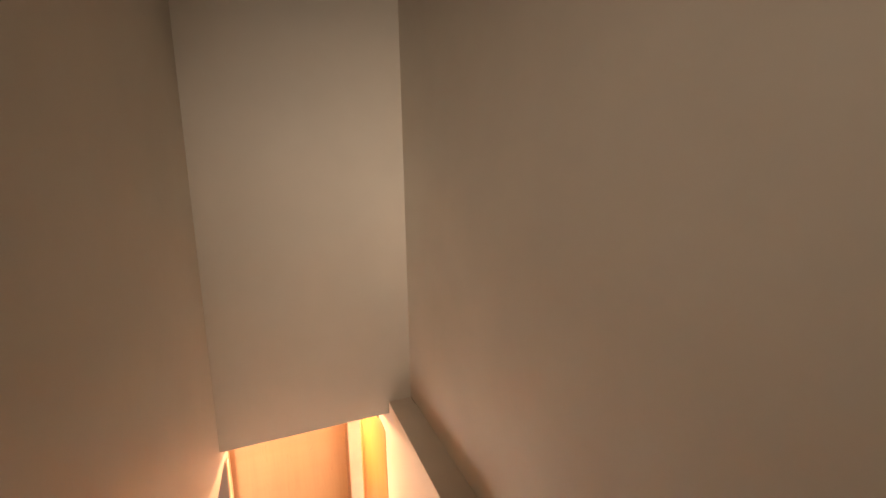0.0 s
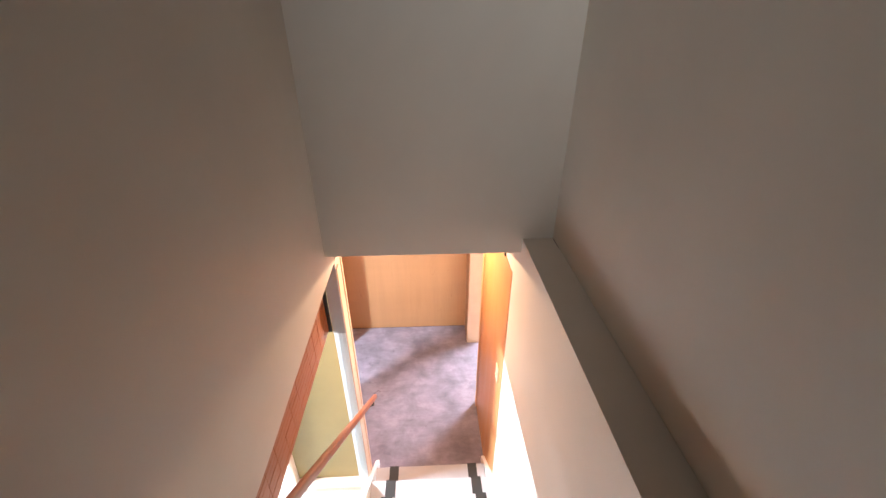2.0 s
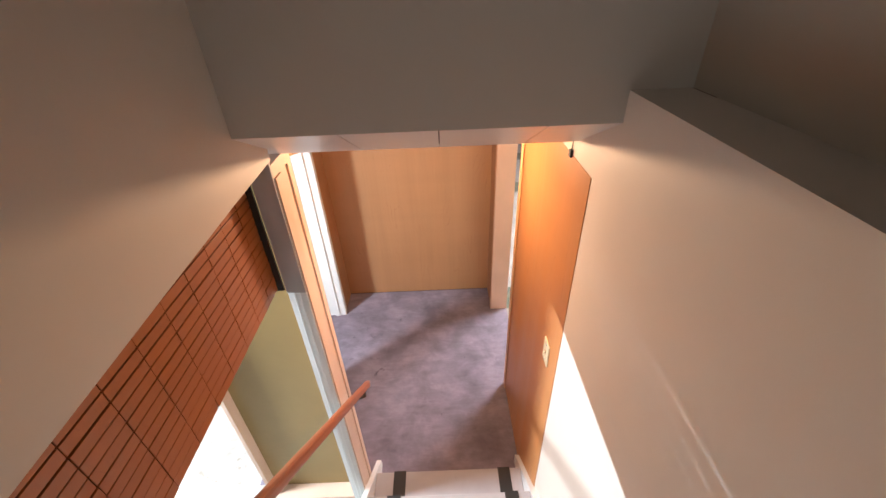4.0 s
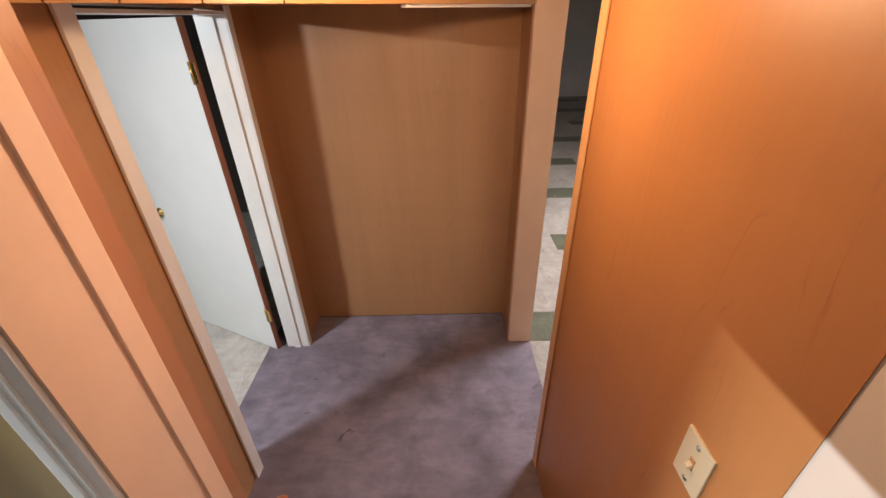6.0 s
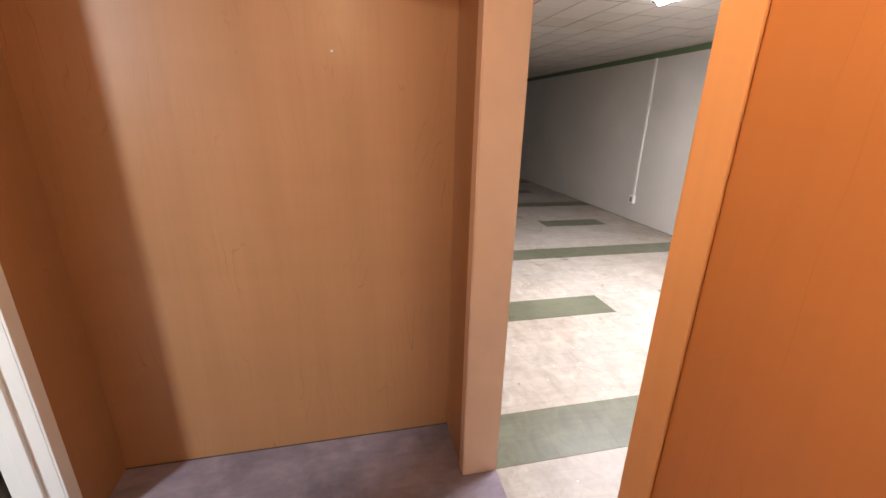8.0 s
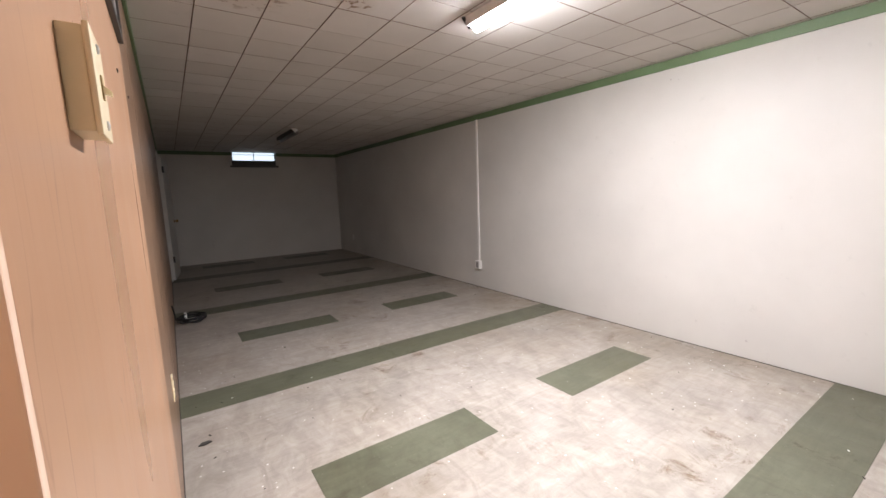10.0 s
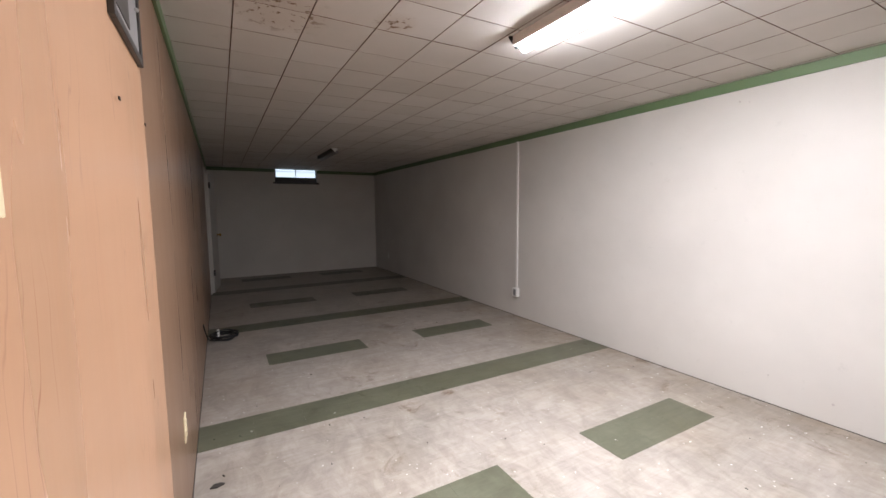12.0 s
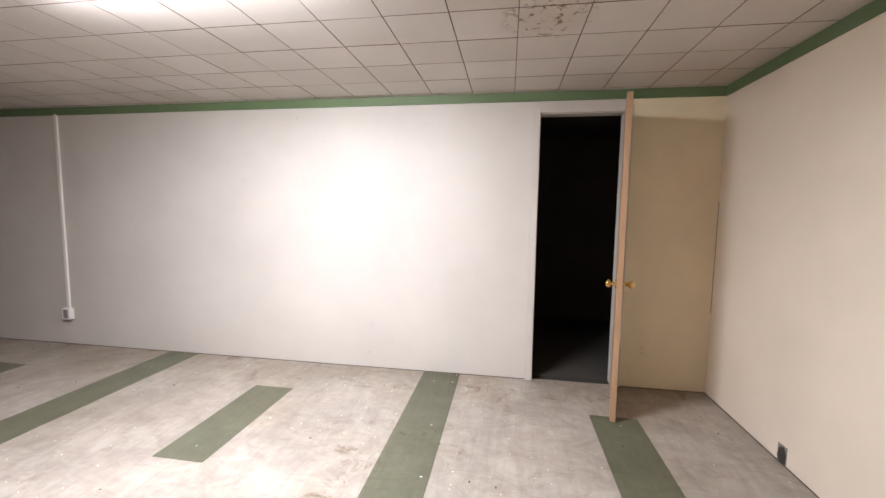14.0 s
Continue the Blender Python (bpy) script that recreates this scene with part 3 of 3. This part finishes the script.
# slatted wooden blind beside the stairs; a few open slits let the side room's light through
def blind():
    c = empty("slat_blind", (0, 0, 0), "rust-orange wooden slat blind with dark slits above the open stair side", "blind")
    meshes = {}
    rnd = random.Random(3)
    pitch, wide = 0.0289, 0.0945
    for row in range(16):
        z = 1.727 + pitch * row
        slit = 0.0016 if row < 5 else 0.003 if row < 9 else 0.0042
        if slit not in meshes:
            meshes[slit] = mesh_of("slat", boxes((-0.005, 0.0009, 0.0, 0.005, wide - 0.0009, pitch - slit), bevel=0.0012), M_SLAT)
        for k in range(17):
            ob = new("slat", meshes[slit])
            ob.parent = c
            ob.location = (-0.5 + rnd.uniform(-0.0008, 0.0008), 0.049 - wide * (k + 1), z)
        # black strips added behind the slats: they block light and darken the slits
        leak = 0.0017 if 5 <= row < 9 else -0.0005
        part("batten", boxes((-0.516, -1.56, z, -0.506, 0.04, z + pitch - leak)), M_DARK, c, "added black strip that darkens the slit behind the slats")
    # added filler: stops a light leak and paints the shadow beside the post
    part("end_strip", boxes((-0.53, 0.03, 1.72, -0.476, 0.039, 2.19), (-0.53, 0.039, 1.72, -0.507, 0.06, 2.19)), M_DARK, c, "added dark filler for the shaded gap at the blind's end")
    part("slat_run", boxes((-0.512, -3.2, 1.72, -0.5, -1.56, 2.18)), M_SLAT, c)
    return c


blind()


# ---- doors ----
def door(name, hinge, angle, width, height, thick, mat, label, side, hinges, edge=M_PINE):
    """A leaf that starts at the hinge and runs along +x of its own space."""
    d = empty(name, pose(*hinge, 0, 0, angle), label, "door")
    leaf = part("leaf", boxes((0.004, -thick, 0.008, width, 0, height), bevel=0.002), mat, d)
    part("edge", boxes((width, -thick + 0.002, 0.01, width + 0.003, -0.002, height - 0.002)), edge, d, "bare wooden edge")
    part("edge", boxes((0.001, -thick + 0.001, 0.01, 0.004, -0.001, height - 0.002)), M_RAIL, d, "brown wooden hinge edge")
    for s, y in ((1, 0.0), (-1, -thick)):
        k = Matrix.Translation((width - 0.065, y, 0.90)) @ Matrix.Rotation(radians(-90 * s), 4, "X")
        part("knob", lathe([(0.03, 0.0), (0.03, 0.006), (0.011, 0.012), (0.010, 0.032), (0.024, 0.042), (0.027, 0.054), (0.018, 0.066), (0.0005, 0.069)], 18, k), M_BRASS, d, "polished brass knob")
    for z in hinges:
        hg = part("hinge", boxes((-0.03, side, z, 0.0, side + 0.004, z + 0.09), bevel=0.001), M_BRASS, d, "brass hinge")
        part("pin", lathe([(0.006, -0.004), (0.006, 0.094)], 10, Matrix.Translation((0.002, side + 0.004, z))), M_BRASS, hg)
    return d


door("door_white", (-1.065, 1.725, 0), 154.5, 0.775, 1.95, 0.035, M_WHITE, "white painted flush door standing open into the side room", 0.0, (0.26, 1.68))
door("door_store", (4.09, 0.545, 0), 166.5, 0.60, 2.08, 0.035, M_DOORWOOD, "wood veneer flush door standing open", 0.0, (0.26, 1.7), M_DOORWOOD)


# ---- lamps ----
def hall_lamp():
    l = empty("hall_lamp", (0.088, 0.68, 2.162), "small ceiling lamp with a glowing jar glass", "lamp")
    part("base", lathe([(0.082, 0.0), (0.087, -0.037), (0.102, -0.05), (0.103, -0.068), (0.1, -0.077), (0.087, -0.095), (0.06, -0.104)], 36), M_FIXTURE, l, "grey metal base")
    part("jar", lathe([(0.058, -0.104), (0.064, -0.11), (0.064, -0.142), (0.058, -0.154), (0.001, -0.157)], 30, Matrix.Translation((-0.035, 0, 0))), M_BULB, l, "glowing frosted glass")
    for k in range(5):
        part("vent_slot", boxes((-0.025 + k * 0.0125, -0.1, -0.093, -0.02 + k * 0.0125, -0.087, -0.081)), M_WHITEPLASTIC, l)
    return l


lamp = hall_lamp()
lamp.children[1].visible_shadow = False


def tube_fitting(place, length, lit, glow=M_TUBE):
    t = empty("tube_light", place, "fluorescent batten with a glowing tube" if lit else "unlit fluorescent batten under the dark ceiling", "lamp")
    part("batten", prism([(-0.045, 0), (-0.038, -0.045), (-0.012, -0.045), (-0.005, 0)], "y", -length / 2, length / 2), M_WHITEPLASTIC if lit else M_FRAME, t)
    for s in (-1, 1):
        y = s * (length / 2 + 0.012)
        part("end_cap", prism([(-0.06, -0.002), (-0.008, -0.055), (0.03, -0.03), (0.03, -0.002)], "y", min(y, y - s * 0.02), max(y, y - s * 0.02)), M_BLACK if lit else M_WHITEPLASTIC, t, "triangular end cap")
    m = Matrix.Translation((0.022, length / 2 - 0.012, -0.05)) @ Matrix.Rotation(radians(90), 4, "X")
    part("tube", lathe([(0.02, 0.0), (0.026, 0.01), (0.026, length - 0.034), (0.02, length - 0.024)], 18, m), glow if lit else M_GREYPANE, t, "glowing tube" if lit else "dead tube")
    return t


tube_fitting((2.25, 2.76, RZ), 1.22, True)
tube_fitting((2.325, 8.0, RZ), 1.0, False)


tube_fitting((-2.3, -0.15, 2.3), 0.6, True, M_SIDETUBE)


# ---- wall fittings ----
def switch_plate(name, m, w, h, toggle, label, mat, slot=M_FRAME):
    """A plate on a wall: its own x runs along the wall, its y into the room (-y faces out)."""
    p = empty(name, m, label, "switch" if toggle else "outlet")
    part("plate", boxes((-w / 2, -0.006, -h / 2, w / 2, 0, h / 2), bevel=0.002), mat, p)
    if toggle:
        part("toggle_slot", boxes((-0.006, -0.0075, -0.013, 0.006, -0.006, 0.013)), slot, p)
        part("toggle", prism([(-0.006, -0.006), (-0.015, -0.009), (-0.015, -0.004), (-0.006, 0.004)], "x", -0.0045, 0.0045), mat, p, "small switch toggle")
        for z in (-0.042, 0.042):
            s = part("screw", lathe([(0.0055, 0.0), (0.005, 0.002), (0.001, 0.003)], 12, Matrix.Translation((0, -0.006, z)) @ Matrix.Rotation(radians(90), 4, "X")), M_STEEL, p, "steel screw")
    else:
        for z in (-0.02, 0.02):
            f = part("socket", boxes((-0.016, -0.009, z - 0.014, 0.016, -0.006, z + 0.014), bevel=0.003), mat, p)
            part("slot", boxes((-0.008, -0.0095, z - 0.006, -0.006, -0.009, z + 0.006), (0.006, -0.0095, z - 0.006, 0.008, -0.009, z + 0.006)), M_FRAME, f)
    return p


FACE_W = -90   # on a wall whose room side looks to -x
FACE_E = 90    # on a wall whose room side looks to +x
switch_plate("light_switch", pose(XR - 0.002, 0.129, 1.248, 0, 0, FACE_W), 0.072, 0.116, True, "ivory light switch on orange plywood", M_PLASTIC, M_PINE)
sw = switch_plate("light_switch", pose(XT + 0.022, 2.075, 1.42, 0, 0, FACE_E), 0.09, 0.115, True, "raised ivory switch box with steel screws", M_PLASTIC, M_OLIVE)
part("box", boxes((-0.042, 0.0, -0.054, 0.042, 0.022, 0.054), bevel=0.002), M_PLASTIC, sw, "shallow switch box")
switch_plate("wall_outlet", pose(XT, 3.69, 0.41, 0, 0, FACE_E), 0.072, 0.115, False, "ivory outlet on the plywood wall", M_PLASTIC)
switch_plate("wall_outlet", pose(RX, 0.36, 0.3, 0, 0, FACE_W), 0.072, 0.115, False, "yellowed cream outlet behind the open door", M_YELLOWED)
switch_plate("wall_outlet", pose(RX, 10.09, 0.356, 0, 0, FACE_W), 0.072, 0.115, False, "small white outlet near the far corner", M_WHITEPLASTIC)


def conduit():
    c = empty("conduit", (0, 0, 0), "white surface conduit running down to an outlet box", "conduit")
    part("channel", boxes((RX - 0.018, 5.595, 0.36, RX, 5.625, RZ - 0.06), bevel=0.004), M_WHITEPLASTIC, c)
    b = part("outlet_box", boxes((RX - 0.045, 5.565, 0.255, RX, 5.655, 0.365), bevel=0.006), M_WHITEPLASTIC, c, "white outlet box")
    part("socket", boxes((RX - 0.048, 5.585, 0.27, RX - 0.045, 5.635, 0.35), bevel=0.001), M_GREYPANE, b)
    return c


conduit()


def vent():
    v = empty("wall_vent", (XT, 2.97, 1.94), "dark framed wall vent with a grey cover", "vent")
    part("frame", boxes((0, -0.19, -0.145, 0.014, -0.168, 0.16), (0, 0.168, -0.145, 0.014, 0.19, 0.16), (0, -0.168, 0.138, 0.014, 0.168, 0.16), (0, -0.168, -0.145, 0.014, 0.168, -0.123), bevel=0.002), M_FRAME, v)
    part("cover", boxes((0.002, -0.168, -0.123, 0.008, 0.168, 0.138), bevel=0.001), M_GREYPANE, v, "grey cover plate")
    part("louvre", boxes((0.008, -0.15, -0.1, 0.0105, 0.02, 0.1), bevel=0.001), M_FRAME, v)
    part("latch", lathe([(0.006, 0), (0.006, 0.007), (0.003, 0.01)], 10, Matrix.Translation((0.008, 0.14, 0)) @ Matrix.Rotation(radians(90), 4, "Y")), M_STEEL, v)
    return v


vent()


def window():
    w = empty("window_1", (0, 0, 0), "small high basement window with bright daylight and a dark sill", "window")
    part("window_frame", boxes((1.90, RY1 + 0.04, 1.99, 2.77, RY1 + 0.07, 2.10), (1.90, RY1 + 0.04, 2.10, 1.925, RY1 + 0.07, RZ), (2.745, RY1 + 0.04, 2.10, 2.77, RY1 + 0.07, RZ), (2.325, RY1 + 0.045, 2.10, 2.34, RY1 + 0.065, RZ), (1.925, RY1 + 0.045, 2.215, 2.745, RY1 + 0.062, 2.225)), M_FRAME, w, "dark painted frame")
    part("sill", boxes((1.86, RY1 - 0.03, 1.955, 2.81, RY1 + 0.04, 1.99), bevel=0.003), M_FRAME, w, "dark sill")
    for x0, x1 in ((1.925, 2.325), (2.34, 2.745)):
        part("pane", boxes((x0, RY1 + 0.052, 2.10, x1, RY1 + 0.056, RZ)), M_SKYPANE, w, "pane bright with daylight")
    return w


window()["kind"] = "structure"


def far_door():
    d = empty("door_far", pose(XT + 0.02, 9.3, 0, 0, 0, 84), "white flush door ajar beside the far corner", "door")
    part("leaf", boxes((0.01, -0.035, 0.01, 0.8, 0, 2.0), bevel=0.002), M_CREAM, d)
    for s, y in ((1, 0.0), (-1, -0.035)):
        k = Matrix.Translation((0.735, y, 0.95)) @ Matrix.Rotation(radians(-90 * s), 4, "X")
        part("knob", lathe([(0.03, 0.0), (0.03, 0.006), (0.011, 0.012), (0.010, 0.032), (0.024, 0.042), (0.027, 0.054), (0.018, 0.066), (0.0005, 0.069)], 14, k), M_BRASS, d, "brass knob")
    for z in (0.3, 1.75):
        part("hinge", boxes((-0.012, -0.06, z, 0.02, -0.034, z + 0.1), bevel=0.001), M_FRAME, d, "dark hinge")
    return d


far_door()
structure("door_frame_far", [(XT, 9.21, 0, XT + 0.02, 9.29, 2.08), (XT, 9.292, 0, XT + 0.01, 9.32, 2.06)], M_CREAM, "white casing of the far door", 0.002)


def cable_coil():
    c = empty("cable_coil", (0.80, 6.5, 0.0), "coiled black cable lying by the plywood wall", "cable")
    pts = []
    for k in range(150):
        a = k * 2 * math.pi / 30
        r = 0.125 + 0.012 * math.sin(k * 0.37) + 0.006 * math.sin(k * 1.1)
        pts.append((r * math.cos(a), 1.1 * r * math.sin(a), 0.012 + 0.0035 * (k / 10) + 0.004 * math.sin(k * 0.7)))
    part("loops", tube(pts, 0.0075, 7), M_BLACK, c)
    lead = [(-0.155, -0.75, 0.36), (-0.15, -0.7, 0.3), (-0.14, -0.5, 0.17), (-0.13, -0.3, 0.08), (-0.1, -0.12, 0.05), (-0.05, -0.11, 0.05)]
    part("lead", tube(lead, 0.006, 7), M_BLACK, c)
    part("tie", boxes((-0.07, 0.1, 0.0, -0.045, 0.16, 0.07), bevel=0.004), M_WHITEPLASTIC, c, "white cable tie")
    return c


cable_coil()


def hole_cover():
    h = empty("broken_socket", (3.235, RY0, 0.055), "torn-out grey socket box low in the wall", "socket")
    part("back_box", boxes((-0.035, -0.002, -0.05, 0.035, 0.004, 0.05), bevel=0.001), M_GREYPANE, h)
    part("torn_edge", prism([(-0.03, -0.045), (0.01, -0.05), (0.032, -0.02), (0.02, 0.03), (-0.012, 0.046), (-0.033, 0.01)], "y", 0.004, 0.007), M_FRAME, h)
    return h


hole_cover()


def door_stop_box():
    b = empty("sensor_box", (XR - 0.001, 0.188, 2.108), "tiny black sensor on a thin wire", "sensor")
    part("body", boxes((-0.009, -0.009, -0.012, 0.0, 0.009, 0.012), bevel=0.002), M_BLACK, b)
    part("wire", tube([(-0.004, -0.004, 0.012), (-0.003, -0.003, 0.03), (-0.003, -0.008, 0.055)], 0.0016, 6), M_FRAME, b)
    return b


door_stop_box()


def staple(y, z):
    s = empty("staple", (XT + 0.006, y, z), "black staple stuck in the plywood", "staple", "staples in the plywood")
    part("crown", boxes((0, -0.008, -0.002, 0.003, 0.008, 0.002), (0, -0.008, -0.005, 0.002, -0.006, 0.002), (0, 0.006, -0.005, 0.002, 0.008, 0.002)), M_FRAME, s)


staple(2.79, 1.62)
staple(3.15, 1.63)
nails = empty("nail_head", (0.06, YE, 1.62), "tiny pale nail head in the end wall", "nail")
part("head", lathe([(0.005, 0), (0.004, 0.002), (0.001, 0.003)], 10, Matrix.Rotation(radians(90), 4, "X")), M_WHITEPLASTIC, nails)
plug = empty("strike_hole", (UL - 0.010, 0.205, 1.443), "dark worn latch hole in the partition end", "latch")
part("rim", boxes((0, -0.012, -0.016, 0.002, 0.012, 0.016), bevel=0.0008), M_FRAME, plug)



def wall_nick(y, z, size):
    n = empty("wall_nick", (RX, y, z), "small brown chip in the cream paint", "chip", "chips in the long wall")
    part("chip", prism([(-size, -0.6 * size), (0.4 * size, -size), (size, 0.3 * size), (-0.2 * size, size)], "x", -0.0012, 0.0), M_GREYPOST, n)


for y, z, size in ((3.18, 2.114, 0.008), (3.12, 2.1, 0.005), (2.555, 0.134, 0.009), (2.9, 0.2, 0.006)):
    wall_nick(y, z, size)

# ---- plywood sheets on the room wall: the first pale, the rest darker ----
def toned(name, colour):
    m = plywood(name, colour, 0.3, 0.03, 0.9, 0.6, 0.95)
    return m


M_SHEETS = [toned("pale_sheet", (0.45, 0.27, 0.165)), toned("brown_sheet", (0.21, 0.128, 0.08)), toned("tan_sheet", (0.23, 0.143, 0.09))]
wall = bpy.data.objects["wall_room_west"]
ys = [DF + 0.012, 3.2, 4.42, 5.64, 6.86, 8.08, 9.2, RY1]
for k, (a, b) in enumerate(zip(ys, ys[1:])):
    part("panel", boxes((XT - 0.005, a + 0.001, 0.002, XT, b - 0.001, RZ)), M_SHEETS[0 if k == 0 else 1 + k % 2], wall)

# ---- green floor tiles ----
floor = bpy.data.objects["floor_room"]
tile_mesh = mesh_of("tile", boxes((-0.1523, -0.1523, 0, 0.1523, 0.1523, 0.0022), bevel=0.0003), M_FLOORGREEN)
end_mesh = mesh_of("tile", boxes((-0.06, -0.1515, 0, 0.06, 0.1515, 0.0022), bevel=0.0006), M_FLOORGREEN)


def tile(x, y, me=tile_mesh):
    t = new("tile", me)
    t.parent = floor
    t.location = (x, y, 0.0)


for k in range(4):
    y = 1.915 + 2.44 * k + 0.005 * k
    for i in range(11):
        tile(XT + 0.1525 + 0.305 * i, y)
    tile(XT + 0.305 * 11 + 0.06, y, end_mesh)
for k in range(5):
    y = 0.68 + 2.445 * k
    for x0 in (1.14, 2.675):
        for i in range(3):
            tile(x0 + 0.1525 + 0.305 * i, y)


# small chips and grit on the floor
def debris():
    d = bmesh.new()
    rnd = random.Random(5)
    for k in range(70):
        x, y = (rnd.uniform(XT + 0.02, XT + 0.35), rnd.uniform(2.2, 5.0)) if k < 18 else (rnd.uniform(0.9, 4.05), rnd.uniform(0.0, 6.0))
        s = rnd.uniform(0.002, 0.006)
        got = bmesh.ops.create_cube(d, size=1)
        bmesh.ops.transform(d, matrix=Matrix.Translation((x, y, s * 0.3)) @ Matrix.Rotation(rnd.uniform(0, 6), 4, "Z") @ Matrix.Diagonal((s * rnd.uniform(1, 3), s, s * 0.6, 1)), verts=got["verts"])
    return solid("floor_grit", d, M_DARK, "scattered dark grit and flakes on the floor", "grit", "stuff")


def flakes():
    d = bmesh.new()
    rnd = random.Random(9)
    for k in range(60):
        x, y = (rnd.uniform(3.7, 4.08), rnd.uniform(1.4, 4.6)) if k < 24 else (rnd.uniform(0.9, 4.0), rnd.uniform(0.2, 4.5))
        s = rnd.uniform(0.003, 0.007)
        got = bmesh.ops.create_cube(d, size=1)
        bmesh.ops.transform(d, matrix=Matrix.Translation((x, y, 0.0026)) @ Matrix.Rotation(rnd.uniform(0, 6), 4, "Z") @ Matrix.Diagonal((s * rnd.uniform(1, 2), s, 0.0014, 1)), verts=got["verts"])
    return solid("paint_flakes", d, M_WHITE, "small white paint flakes scattered on the floor", "flakes", "stuff")


debris()
flakes()
bits = empty("rag_scrap", (0.74, 3.84, 0.0), "small dark torn scrap on the floor tiles", "scrap")
part("scrap", prism([(-0.03, -0.012), (0.0, -0.02), (0.035, -0.004), (0.02, 0.012), (-0.012, 0.014)], "z", 0.0, 0.006), M_FRAME, bits)
